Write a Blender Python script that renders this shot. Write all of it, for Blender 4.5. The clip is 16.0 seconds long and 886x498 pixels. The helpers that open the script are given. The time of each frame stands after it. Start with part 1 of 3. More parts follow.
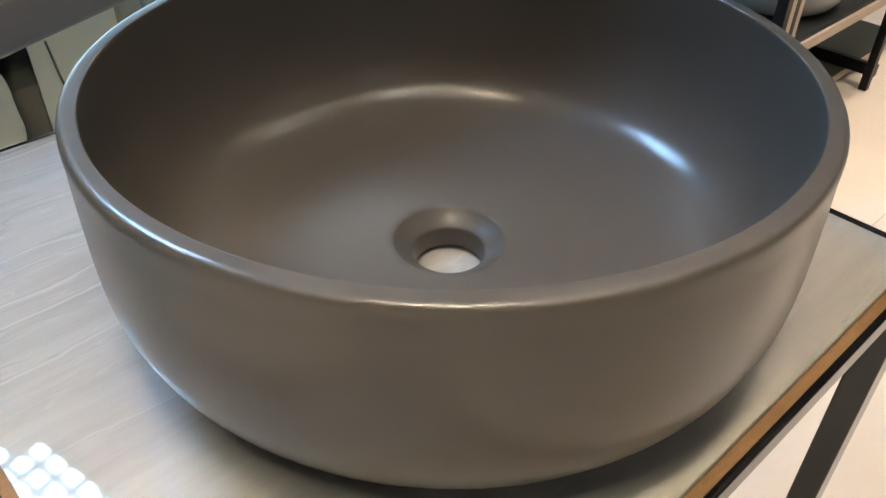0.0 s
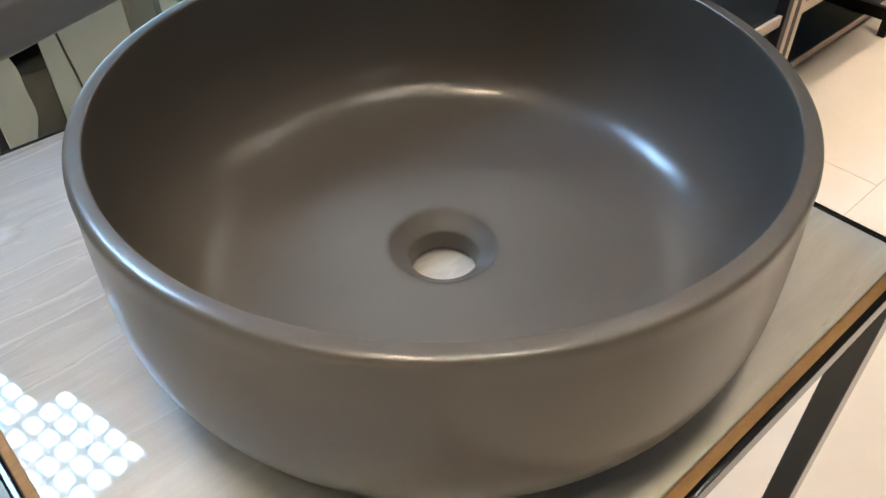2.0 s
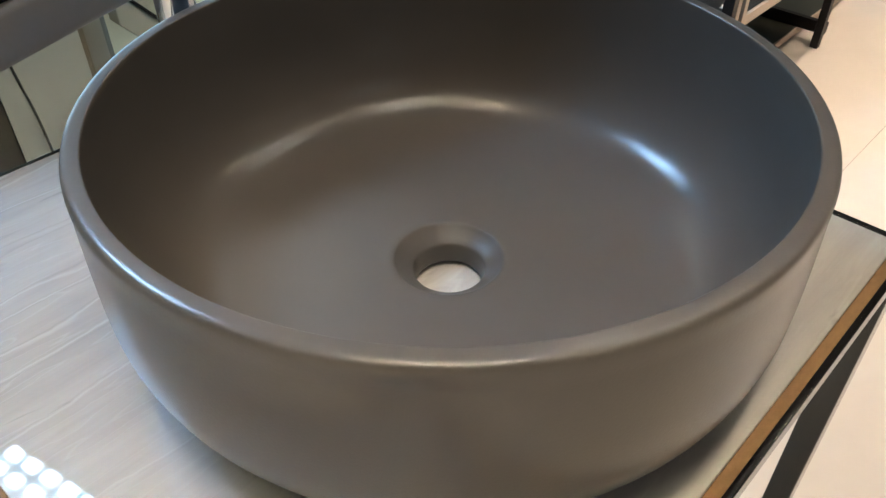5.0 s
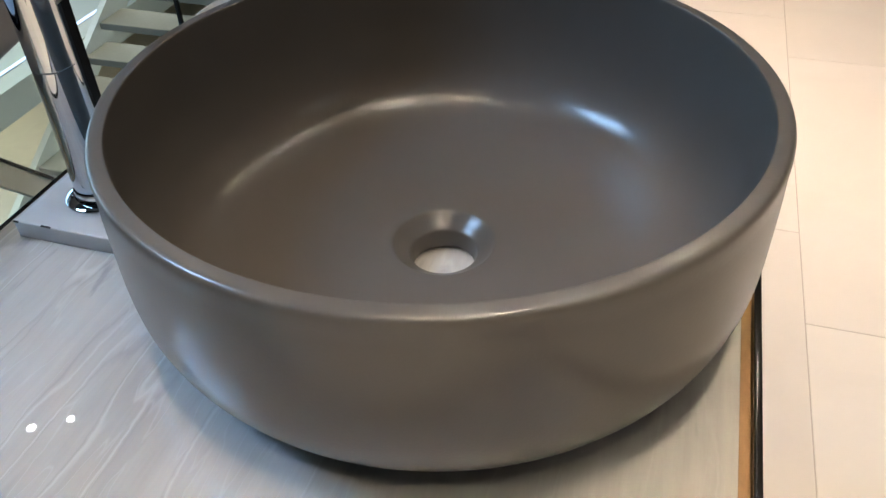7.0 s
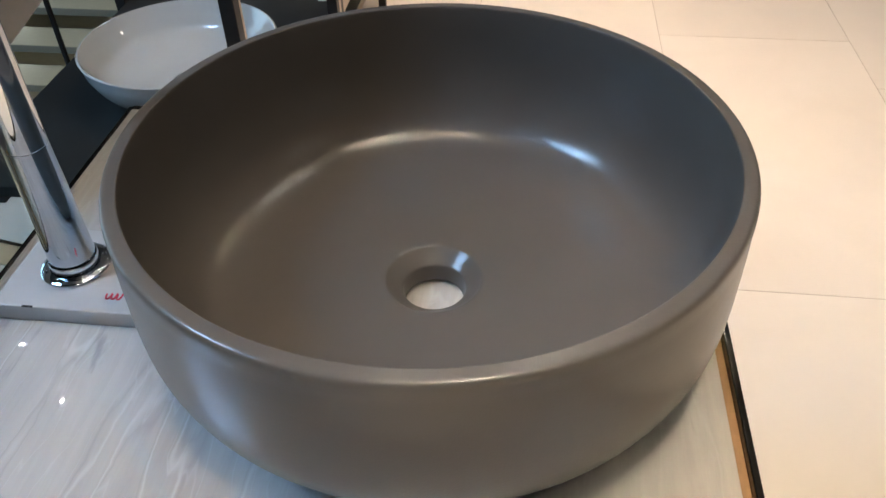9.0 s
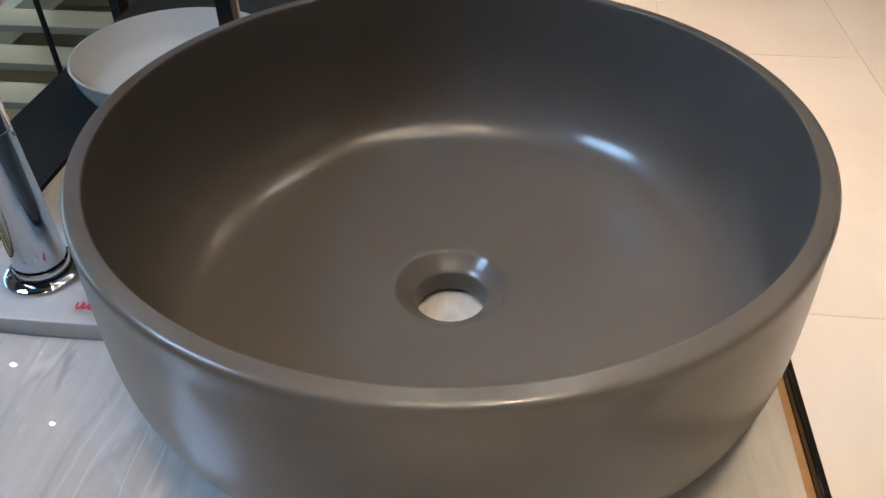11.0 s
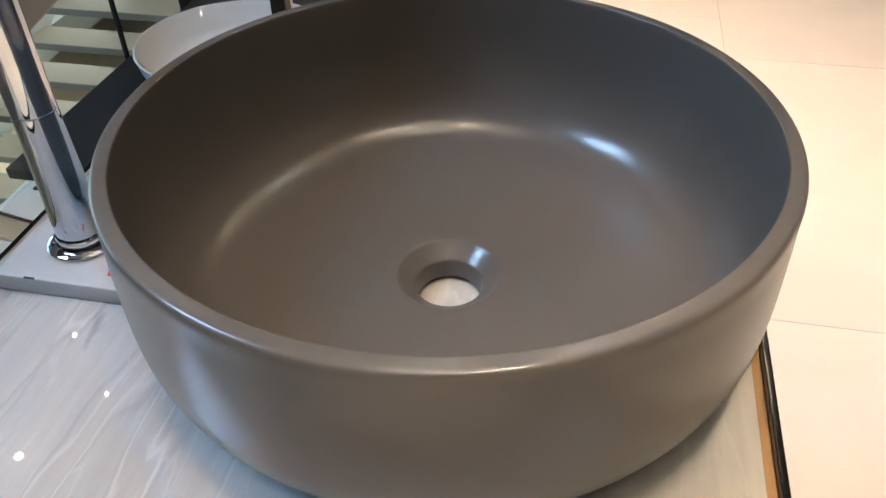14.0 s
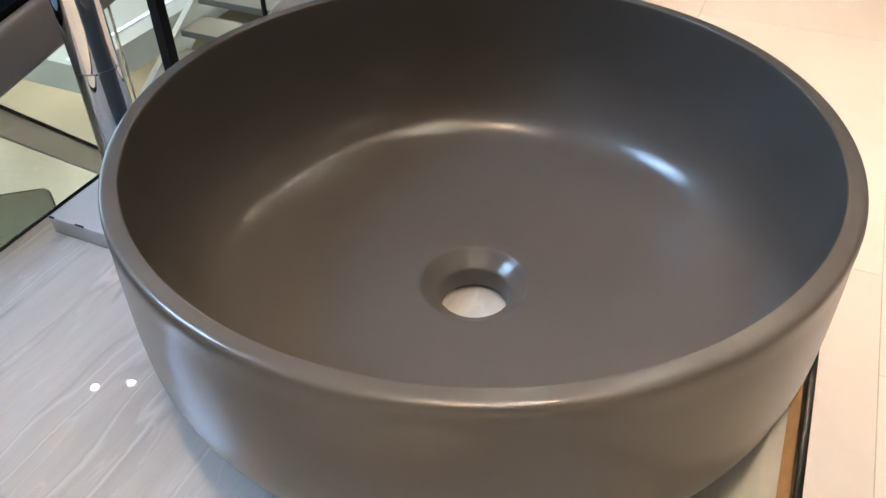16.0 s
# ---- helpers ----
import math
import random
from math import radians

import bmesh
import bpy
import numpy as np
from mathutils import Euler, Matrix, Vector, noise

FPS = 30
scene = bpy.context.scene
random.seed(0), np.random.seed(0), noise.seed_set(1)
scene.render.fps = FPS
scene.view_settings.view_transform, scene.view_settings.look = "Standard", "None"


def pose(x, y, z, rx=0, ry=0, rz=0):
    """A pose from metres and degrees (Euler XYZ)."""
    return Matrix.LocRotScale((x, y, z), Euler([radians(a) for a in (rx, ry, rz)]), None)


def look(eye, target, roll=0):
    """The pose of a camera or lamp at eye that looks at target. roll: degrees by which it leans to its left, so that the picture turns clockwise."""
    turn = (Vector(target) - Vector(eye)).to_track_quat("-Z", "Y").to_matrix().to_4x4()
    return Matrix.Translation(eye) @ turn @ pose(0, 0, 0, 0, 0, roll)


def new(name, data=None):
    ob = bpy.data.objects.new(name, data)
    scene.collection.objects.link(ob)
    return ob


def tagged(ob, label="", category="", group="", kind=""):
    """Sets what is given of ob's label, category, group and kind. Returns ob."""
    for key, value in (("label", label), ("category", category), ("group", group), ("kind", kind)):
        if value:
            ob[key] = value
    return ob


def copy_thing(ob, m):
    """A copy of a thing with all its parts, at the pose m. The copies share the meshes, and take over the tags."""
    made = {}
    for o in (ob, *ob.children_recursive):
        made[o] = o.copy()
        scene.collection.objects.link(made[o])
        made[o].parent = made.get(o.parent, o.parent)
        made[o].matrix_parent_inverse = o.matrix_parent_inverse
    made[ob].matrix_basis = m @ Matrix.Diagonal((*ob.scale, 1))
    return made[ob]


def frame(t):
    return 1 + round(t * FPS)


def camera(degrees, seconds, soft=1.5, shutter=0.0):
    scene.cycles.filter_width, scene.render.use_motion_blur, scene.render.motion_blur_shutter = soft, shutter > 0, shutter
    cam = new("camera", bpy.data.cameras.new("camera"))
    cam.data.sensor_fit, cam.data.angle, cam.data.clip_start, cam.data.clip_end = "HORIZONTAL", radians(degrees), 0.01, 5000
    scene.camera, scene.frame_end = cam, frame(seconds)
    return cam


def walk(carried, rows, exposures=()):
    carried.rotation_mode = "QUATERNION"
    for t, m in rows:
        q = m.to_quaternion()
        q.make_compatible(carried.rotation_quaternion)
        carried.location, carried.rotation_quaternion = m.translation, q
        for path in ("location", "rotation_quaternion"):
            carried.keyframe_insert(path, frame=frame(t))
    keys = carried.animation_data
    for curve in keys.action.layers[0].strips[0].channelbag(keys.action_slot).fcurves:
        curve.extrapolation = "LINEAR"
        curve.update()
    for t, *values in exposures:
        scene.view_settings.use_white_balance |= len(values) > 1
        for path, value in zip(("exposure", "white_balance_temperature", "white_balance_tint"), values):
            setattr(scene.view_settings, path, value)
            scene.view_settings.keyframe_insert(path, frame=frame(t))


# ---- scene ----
cam = camera(58.13, 16.0)
walk(cam, [
    (0, look((0.2897, -0.2765, 0.3301), (-0.2850, 0.2617, -0.2864), 0.71)),
    (0.5, look((0.2917, -0.2669, 0.3323), (-0.3118, 0.2741, -0.2534), -0.21)),
    (1, look((0.2912, -0.2639, 0.3535), (-0.3076, 0.2780, -0.2360), -0.42)),
    (1.5, look((0.2920, -0.2622, 0.3696), (-0.2824, 0.2529, -0.2665), -0.55)),
    (2, look((0.2894, -0.2581, 0.3755), (-0.2622, 0.2325, -0.2990), -0.66)),
    (2.5, look((0.2881, -0.2637, 0.3989), (-0.2546, 0.2291, -0.2811), -0.59)),
    (3, look((0.2819, -0.2599, 0.3984), (-0.2523, 0.2242, -0.2949), 0.09)),
    (5.5, look((0.2471, -0.3057, 0.3562), (-0.2528, 0.2900, -0.2725), -1.90)),
    (6, look((0.2186, -0.3490, 0.3631), (-0.1899, 0.3136, -0.2647), -1.76)),
    (6.5, look((0.1647, -0.3689, 0.3588), (-0.1520, 0.3387, -0.2727), -1.34)),
    (7, look((0.1301, -0.4043, 0.3715), (-0.1065, 0.3270, -0.2682), -1.94)),
    (7.5, look((0.0925, -0.4299, 0.3913), (-0.0585, 0.3119, -0.2620), -1.53)),
    (8, look((0.0632, -0.4350, 0.3944), (-0.0487, 0.3145, -0.2580), -1.78)),
    (8.5, look((0.0630, -0.4308, 0.4258), (-0.0341, 0.3165, -0.2315), -1.35)),
    (11, look((0.0434, -0.3771, 0.3678), (-0.0535, 0.3892, -0.2673), -0.93)),
    (11.5, look((0.0428, -0.3845, 0.3526), (-0.0621, 0.3986, -0.2605), -0.93)),
    (12, look((0.0435, -0.3772, 0.3486), (-0.0563, 0.4032, -0.2686), -0.03)),
    (12.5, look((0.0562, -0.3766, 0.3379), (-0.0660, 0.3908, -0.2914), -0.48)),
    (13, look((0.0686, -0.3893, 0.3507), (-0.0738, 0.3742, -0.2792), -1.34)),
    (13.5, look((0.0767, -0.3974, 0.3721), (-0.0784, 0.3654, -0.2556), -1.37)),
    (14, look((0.0850, -0.3993, 0.3835), (-0.0825, 0.3534, -0.2533), -1.38)),
    (14.5, look((0.0849, -0.4035, 0.3924), (-0.0952, 0.3479, -0.2424), -1.23)),
    (15, look((0.1000, -0.3940, 0.3854), (-0.1097, 0.3465, -0.2531), -1.13)),
    (15.5, look((0.1171, -0.3687, 0.3787), (-0.1514, 0.3484, -0.2645), -1.10)),
    (16, look((0.1405, -0.3543, 0.3758), (-0.1779, 0.3395, -0.2701), -0.94)),
], exposures=((0.0, -0.04, 6200, 6), (3.0, -0.04, 6200, 5), (6.0, -0.14, 6170, 7), (8.0, -0.16, 6250, 8), (11.0, -0.23, 6450, 10), (12.0, 0.0, 6520, 11), (14.0, 0.06, 6520, 11), (16.0, 0.0, 6520, 11.5)))

# ---------------- world and light ----------------
world = bpy.data.worlds.new("world")
scene.world = world
world.use_nodes = True
world.node_tree.nodes["Background"].inputs["Color"].default_value = (0.55, 0.62, 0.70, 1)
world.node_tree.nodes["Background"].inputs["Strength"].default_value = 0.05
CEIL = 2.0          # underside of the ceiling; the tabletop is z = 0
FLOOR = -0.777
LOWER = -3.7        # floor of the storey below


def area_lamp(name, m, size, watts, colour, size_y=None, spread=180):
    data = bpy.data.lights.new(name, "AREA")
    data.shape = "RECTANGLE" if size_y else "DISK"
    data.size = size
    if size_y:
        data.size_y = size_y
    data.energy, data.color, data.spread = watts, colour, radians(spread)
    ob = new(name, data)
    ob.matrix_world = m
    return ob


WARM, NEUTRAL, AMBER = (1.0, 0.89, 0.79), (1.0, 0.94, 0.89), (1.0, 0.81, 0.575)


# ---------------- materials ----------------
def material(name):
    m = bpy.data.materials.new(name)
    m.use_nodes = True
    nt = m.node_tree
    return m, nt, nt.nodes["Principled BSDF"]


def node(nt, kind, **values):
    n = nt.nodes.new(kind)
    for key, value in values.items():
        n.inputs[key].default_value = value
    return n


def coords(nt, scale=(1, 1, 1), rot=(0, 0, 0), space="Object"):
    tc, mp = nt.nodes.new("ShaderNodeTexCoord"), nt.nodes.new("ShaderNodeMapping")
    mp.inputs["Scale"].default_value, mp.inputs["Rotation"].default_value = scale, rot
    nt.links.new(tc.outputs[space], mp.inputs["Vector"])
    return mp.outputs["Vector"]


def ramp(nt, fac, stops):
    r = nt.nodes.new("ShaderNodeValToRGB")
    e = r.color_ramp.elements
    while len(e) < len(stops):
        e.new(0.5)
    for el, (p, c) in zip(e, stops):
        el.position, el.color = p, (*c, 1) if len(c) == 3 else c
    nt.links.new(fac, r.inputs["Fac"])
    return r.outputs["Color"]


def bump(nt, bsdf, height, strength=0.1, distance=0.002):
    b = node(nt, "ShaderNodeBump", Strength=strength, Distance=distance)
    nt.links.new(height, b.inputs["Height"])
    nt.links.new(b.outputs["Normal"], bsdf.inputs["Normal"])


def noise_tex(nt, vec, scale, detail=4.0, rough=0.55, distortion=0.0):
    n = node(nt, "ShaderNodeTexNoise", Scale=scale, Detail=detail, Roughness=rough, Distortion=distortion)
    nt.links.new(vec, n.inputs["Vector"])
    return n.outputs["Fac"]


def mix(nt, fac, a, b, blend="MIX"):
    m = nt.nodes.new("ShaderNodeMix")
    m.data_type, m.blend_type = "RGBA", blend
    for sock, v in ((m.inputs[0], fac), (m.inputs[6], a), (m.inputs[7], b)):
        if hasattr(v, "is_linked"):
            nt.links.new(v, sock)
        else:
            sock.default_value = v if isinstance(v, float) else (*v, 1)
    return m.outputs[2]


def simple(name, colour, rough=0.5, metal=0.0, vary=0.15, scale=25.0, bump_s=0.05, bump_d=0.001, coat=0.0, spec=0.5):
    """Plain surface with grain at two scales, worn gloss and fine relief."""
    m, nt, b = material(name)
    v = coords(nt)
    big, fine = noise_tex(nt, v, scale * 0.2, 3), noise_tex(nt, v, scale * 6, 4)
    lo = tuple(c * (1 - vary) for c in colour)
    hi = tuple(min(1, c * (1 + vary)) for c in colour)
    c1 = ramp(nt, big, [(0.3, lo), (0.7, hi)])
    c2 = ramp(nt, fine, [(0.3, lo), (0.7, hi)])
    nt.links.new(mix(nt, 0.4, c1, c2), b.inputs["Base Color"])
    rr = ramp(nt, big, [(0.3, (rough * 0.85,) * 3), (0.7, (min(1, rough * 1.15),) * 3)])
    nt.links.new(rr, b.inputs["Roughness"])
    b.inputs["Metallic"].default_value = metal
    b.inputs["Coat Weight"].default_value = coat
    b.inputs["Specular IOR Level"].default_value = spec
    bump(nt, b, fine, bump_s, bump_d)
    return m


def ceramic_mat():
    """Satin taupe glaze with faint mottling and very fine orange peel."""
    m, nt, b = material("taupe_glaze")
    v = coords(nt)
    big, fine = noise_tex(nt, v, 9, 3), noise_tex(nt, v, 620, 3)
    nt.links.new(ramp(nt, big, [(0.0, (0.0775, 0.0695, 0.0620)), (1.0, (0.101, 0.0905, 0.082))]), b.inputs["Base Color"])
    nt.links.new(ramp(nt, big, [(0.0, (0.34,) * 3), (1.0, (0.42,) * 3)]), b.inputs["Roughness"])
    b.inputs["IOR"].default_value = 1.5
    b.inputs["Specular IOR Level"].default_value = 0.12
    b.inputs["Coat Weight"].default_value = 0.66
    b.inputs["Coat Roughness"].default_value = 0.20
    bump(nt, b, fine, 0.20, 0.0004)
    return m


def marble_mat():
    """Polished pale stone tile with long drawn-out grey veins and a few dark flecks."""
    m, nt, b = material("veined_stone")
    v = coords(nt, rot=(0, 0, radians(-14)))
    turn = (0, 0, radians(-8))
    clouds = noise_tex(nt, coords(nt, scale=(1, 0.2, 1), rot=turn), 11, 6, 0.6, 0.4)
    base = ramp(nt, clouds, [(0.3, (0.36, 0.342, 0.325)), (0.5, (0.42, 0.402, 0.382)), (0.72, (0.47, 0.452, 0.430))])
    grain = noise_tex(nt, coords(nt, scale=(1, 0.06, 1), rot=turn), 90, 5, 0.65, 0.3)
    base = mix(nt, 1.0, base, ramp(nt, grain, [(0.3, (0.92, 0.92, 0.92)), (0.7, (1.05, 1.05, 1.05))]), "MULTIPLY")
    # long wandering pale veins, each with a darker side, fading out towards one end of the slab
    tc = nt.nodes.new("ShaderNodeTexCoord")
    wob = node(nt, "ShaderNodeTexNoise", Scale=13.0, Detail=4.0, Roughness=0.6)
    nt.links.new(tc.outputs["Object"], wob.inputs["Vector"])
    off = nt.nodes.new("ShaderNodeVectorMath")
    off.operation = "MULTIPLY_ADD"
    off.inputs[1].default_value, off.inputs[2].default_value = (0.012, 0.012, 0), (-0.006, -0.006, 0)
    nt.links.new(wob.outputs["Color"], off.inputs[0])
    add = nt.nodes.new("ShaderNodeVectorMath")
    nt.links.new(tc.outputs["Object"], add.inputs[0])
    nt.links.new(off.outputs[0], add.inputs[1])
    mp = nt.nodes.new("ShaderNodeMapping")
    mp.inputs["Scale"].default_value, mp.inputs["Rotation"].default_value = (1, 0.10, 1), turn
    nt.links.new(add.outputs[0], mp.inputs["Vector"])
    warp = noise_tex(nt, mp.outputs["Vector"], 22, 2.5, 0.5)
    split = nt.nodes.new("ShaderNodeSeparateXYZ")
    nt.links.new(tc.outputs["Object"], split.inputs[0])
    shift = nt.nodes.new("ShaderNodeMath")
    shift.operation = "ADD"
    shift.inputs[1].default_value = 0.5
    nt.links.new(split.outputs[0], shift.inputs[0])
    fade = ramp(nt, shift.outputs[0], [(0.34, (1, 1, 1)), (0.58, (0.25, 0.25, 0.25))])
    pale = ramp(nt, warp, [(0.472, (0, 0, 0)), (0.481, (0.44, 0.44, 0.44)), (0.486, (0.44, 0.44, 0.44)), (0.494, (0, 0, 0))])
    shade = ramp(nt, warp, [(0.498, (0, 0, 0)), (0.504, (0.27, 0.27, 0.27)), (0.516, (0, 0, 0))])
    col = mix(nt, mix(nt, 1.0, shade, fade, "MULTIPLY"), base, (0.25, 0.25, 0.25))
    col = mix(nt, mix(nt, 1.0, pale, fade, "MULTIPLY"), col, (0.56, 0.555, 0.545))
    # a second, finer family of hairline veins
    thin = noise_tex(nt, mp.outputs["Vector"], 47, 2.0, 0.5)
    hair = ramp(nt, thin, [(0.487, (0, 0, 0)), (0.496, (0.30, 0.30, 0.30)), (0.505, (0, 0, 0))])
    col = mix(nt, mix(nt, 1.0, hair, fade, "MULTIPLY"), col, (0.54, 0.535, 0.53))
    # short dark dashes in patches
    line = noise_tex(nt, coords(nt, scale=(1, 0.15, 1), rot=(0, 0, radians(-12))), 44, 4, 0.6, 0.5)
    dark = ramp(nt, line, [(0.62, (0, 0, 0)), (0.69, (0.8, 0.8, 0.8)), (0.76, (0.5, 0.5, 0.5))])
    patch = ramp(nt, noise_tex(nt, v, 9, 3), [(0.47, (0, 0, 0)), (0.58, (1, 1, 1))])
    mask = mix(nt, 1.0, dark, patch, "MULTIPLY")
    col = mix(nt, mask, col, (0.20, 0.20, 0.205))
    nt.links.new(col, b.inputs["Base Color"])
    b.inputs["Roughness"].default_value = 0.015
    b.inputs["IOR"].default_value = 1.47
    return m


def floor_tile_mat():
    m, nt, b = material("beige_porcelain")
    v = coords(nt, space="Object")
    big, fine = noise_tex(nt, v, 2.2, 5, 0.6, 0.5), noise_tex(nt, v, 60, 4)
    info = nt.nodes.new("ShaderNodeObjectInfo")
    tone = ramp(nt, info.outputs["Random"], [(0.0, (0.58, 0.525, 0.465)), (1.0, (0.63, 0.575, 0.515))])
    cl = ramp(nt, big, [(0.3, (0.90, 0.89, 0.88)), (0.7, (1, 1, 1))])
    nt.links.new(mix(nt, 1.0, tone, cl, "MULTIPLY"), b.inputs["Base Color"])
    nt.links.new(ramp(nt, big, [(0.3, (0.38,) * 3), (0.7, (0.5,) * 3)]), b.inputs["Roughness"])
    bump(nt, b, fine, 0.05, 0.001)
    return m


def mdf_mat():
    m, nt, b = material("bare_fibreboard")
    v = coords(nt)
    fib, big = noise_tex(nt, coords(nt, scale=(1, 0.3, 1)), 260, 5, 0.7), noise_tex(nt, v, 12, 3)
    c = mix(nt, 0.5, ramp(nt, fib, [(0.3, (0.19, 0.108, 0.05)), (0.7, (0.325, 0.182, 0.08))]), ramp(nt, big, [(0.3, (0.23, 0.13, 0.055)), (0.7, (0.325, 0.185, 0.082))]))
    nt.links.new(c, b.inputs["Base Color"])
    b.inputs["Roughness"].default_value = 0.85
    bump(nt, b, fib, 0.25, 0.0006)
    return m


def glass_mat(name, tint=(0.90, 0.97, 0.94)):
    m, nt, b = material(name)
    b.inputs["Base Color"].default_value = (*tint, 1)
    b.inputs["Transmission Weight"].default_value = 1
    b.inputs["Roughness"].default_value = 0.0
    b.inputs["IOR"].default_value = 1.28
    return m


def emit_mat(name, colour, strength):
    m, nt, b = material(name)
    b.inputs["Base Color"].default_value = (0.8, 0.8, 0.8, 1)
    b.inputs["Emission Color"].default_value = (*colour, 1)
    b.inputs["Emission Strength"].default_value = strength
    return m


CERAMIC, MARBLE, FLOOR_TILE, MDF = ceramic_mat(), marble_mat(), floor_tile_mat(), mdf_mat()
BLACK = simple("black_powder_coat", (0.012, 0.011, 0.011), 0.42, 0.0, 0.25, 40, 0.12, 0.0006, spec=0.2)
BLACK_GLOSS = simple("black_gloss_steel", (0.006, 0.0055, 0.005), 0.13, 0.0, 0.25, 40, 0.03, 0.0003, spec=0.5)
BLACK_BOARD = simple("black_board", (0.013, 0.014, 0.014), 0.45, 0.0, 0.2, 20, 0.05, spec=0.25)
GREEN_BOARD = simple("green_grey_board", (0.030, 0.031, 0.024), 0.35, 0.0, 0.2, 20, 0.05, spec=0.35)
CHROME = simple("chrome", (0.53, 0.56, 0.61), 0.035, 1.0, 0.01, 20, 0.004, 0.0003)
CHROME_KNURL = simple("chrome_ring", (0.75, 0.76, 0.78), 0.12, 1.0, 0.05, 60, 0.1, 0.0004)
PLINTH = simple("white_acrylic", (0.44, 0.43, 0.43), 0.22, 0.0, 0.03, 14, 0.02)
WHITE_GLAZE = simple("white_glaze", (0.36, 0.37, 0.36), 0.04, 0.0, 0.02, 12, 0.01)
RED_INK = simple("red_ink", (0.55, 0.02, 0.06), 0.4, 0.0, 0.1, 80, 0.02)
RAIL_GREY = simple("grey_rail_paint", (0.205, 0.190, 0.180), 0.38, 0.0, 0.06, 18, 0.03)
WALL_PAINT = simple("wall_paint", (0.55, 0.53, 0.50), 0.8, 0.0, 0.05, 6, 0.05)
CEILING_PAINT = simple("ceiling_paint", (0.11, 0.108, 0.108), 0.85, 0.0, 0.05, 6, 0.05)
PLINTH.node_tree.nodes["Principled BSDF"].inputs["Subsurface Weight"].default_value = 0.8
PLINTH.node_tree.nodes["Principled BSDF"].inputs["Subsurface Scale"].default_value = 0.02
PLINTH.node_tree.nodes["Principled BSDF"].inputs["Subsurface Radius"].default_value = (1.0, 1.0, 1.0)
GROUT = simple("floor_grout", (0.40, 0.355, 0.30), 0.9, 0.0, 0.15, 60, 0.1)
TREAD = simple("grey_oak_tread", (0.25, 0.235, 0.19), 0.5, 0.0, 0.12, 10, 0.05)
TREAD_EDGE = simple("tread_edge", (0.15, 0.155, 0.14), 0.5, 0.0, 0.12, 10, 0.05)
STRINGER = simple("pale_stringer", (0.60, 0.62, 0.57), 0.5, 0.0, 0.05, 10, 0.03)
LOWER_TILE = simple("lower_floor_tile", (0.56, 0.52, 0.425), 0.35, 0.0, 0.15, 3, 0.05)
WHITE_BOARD = simple("white_board", (0.60, 0.60, 0.575), 0.55, 0.0, 0.05, 15, 0.03)
SHEET_BLACK = simple("black_sheet", (0.004, 0.004, 0.005), 0.10, 0.0, 0.2, 20, 0.01, spec=0.06)
BROWN_SHEET = simple("dark_brown_sheet", (0.032, 0.025, 0.021), 0.25, 0.0, 0.2, 15, 0.05)
BRASS = simple("brass", (0.80, 0.52, 0.16), 0.38, 1.0, 0.15, 30, 0.05)
TAN = simple("tan_board", (0.26, 0.215, 0.165), 0.5, 0.0, 0.08, 15, 0.04)
OAK_EDGE = simple("oak_edging", (0.42, 0.34, 0.26), 0.45, 0.0, 0.15, 30, 0.06)
CABLE = simple("grey_cable", (0.06, 0.06, 0.055), 0.5, 0.0, 0.1, 60, 0.03)
GLASS = glass_mat("balustrade_glass")
BLUE_LEDGE = simple("pale_blue_gloss", (0.34, 0.43, 0.53), 0.16, 0.0, 0.06, 14, 0.02)
SMOKED = glass_mat("smoked_glass", (0.16, 0.20, 0.18))
LED_WHITE = emit_mat("led_white", (0.39, 0.64, 1.0), 112.0)
LED_BACK = emit_mat("led_backing", (0.42, 0.80, 1.0), 6.0)
LED_BLUE = emit_mat("led_blue", (0.35, 0.50, 1.0), 3.0)
TREAD_GLOW = emit_mat("tread_glow", (0.92, 1.0, 0.92), 5.0)
LENS = emit_mat("downlight_lens", (1.0, 0.93, 0.84), 20.0)


# ---------------- mesh helpers ----------------
def smooth(me, angle=35):
    for p in me.polygons:
        p.use_smooth = True
    me.set_sharp_from_angle(angle=radians(angle))
    # large flat faces keep their true normals next to narrow rounded edges
    area = [p.area for p in me.polygons]
    faces = {}
    for p in me.polygons:
        for k in p.edge_keys:
            faces.setdefault(k, []).append(p.index)
    sharp = me.attributes["sharp_edge"].data
    for e in me.edges:
        f = faces.get(e.key, ())
        if len(f) == 2 and max(area[f[0]], area[f[1]]) > 12 * min(area[f[0]], area[f[1]]):
            sharp[e.index].value = True


def part(name, bm, mat, parent=None, label="", sm=True):
    me = bpy.data.meshes.new(name)
    bmesh.ops.recalc_face_normals(bm, faces=bm.faces[:])
    bm.to_mesh(me)
    bm.free()
    me.materials.append(mat)
    if sm:
        smooth(me)
    ob = new(name, me)
    ob.parent = parent
    if label:
        tagged(ob, label)
    return ob


def box_bm(x0, x1, y0, y1, z0, z1, bevel=0.0, seg=2, bm=None):
    own = bm or bmesh.new()
    r = bmesh.ops.create_cube(own, size=1)
    vs = r["verts"]
    for v in vs:
        v.co = Vector(((x0 + x1) / 2 + v.co.x * (x1 - x0), (y0 + y1) / 2 + v.co.y * (y1 - y0), (z0 + z1) / 2 + v.co.z * (z1 - z0)))
    if bevel:
        es = list({e for v in vs for e in v.link_edges})
        bmesh.ops.bevel(own, geom=es, offset=bevel, segments=seg, affect="EDGES", profile=0.5)
    return own


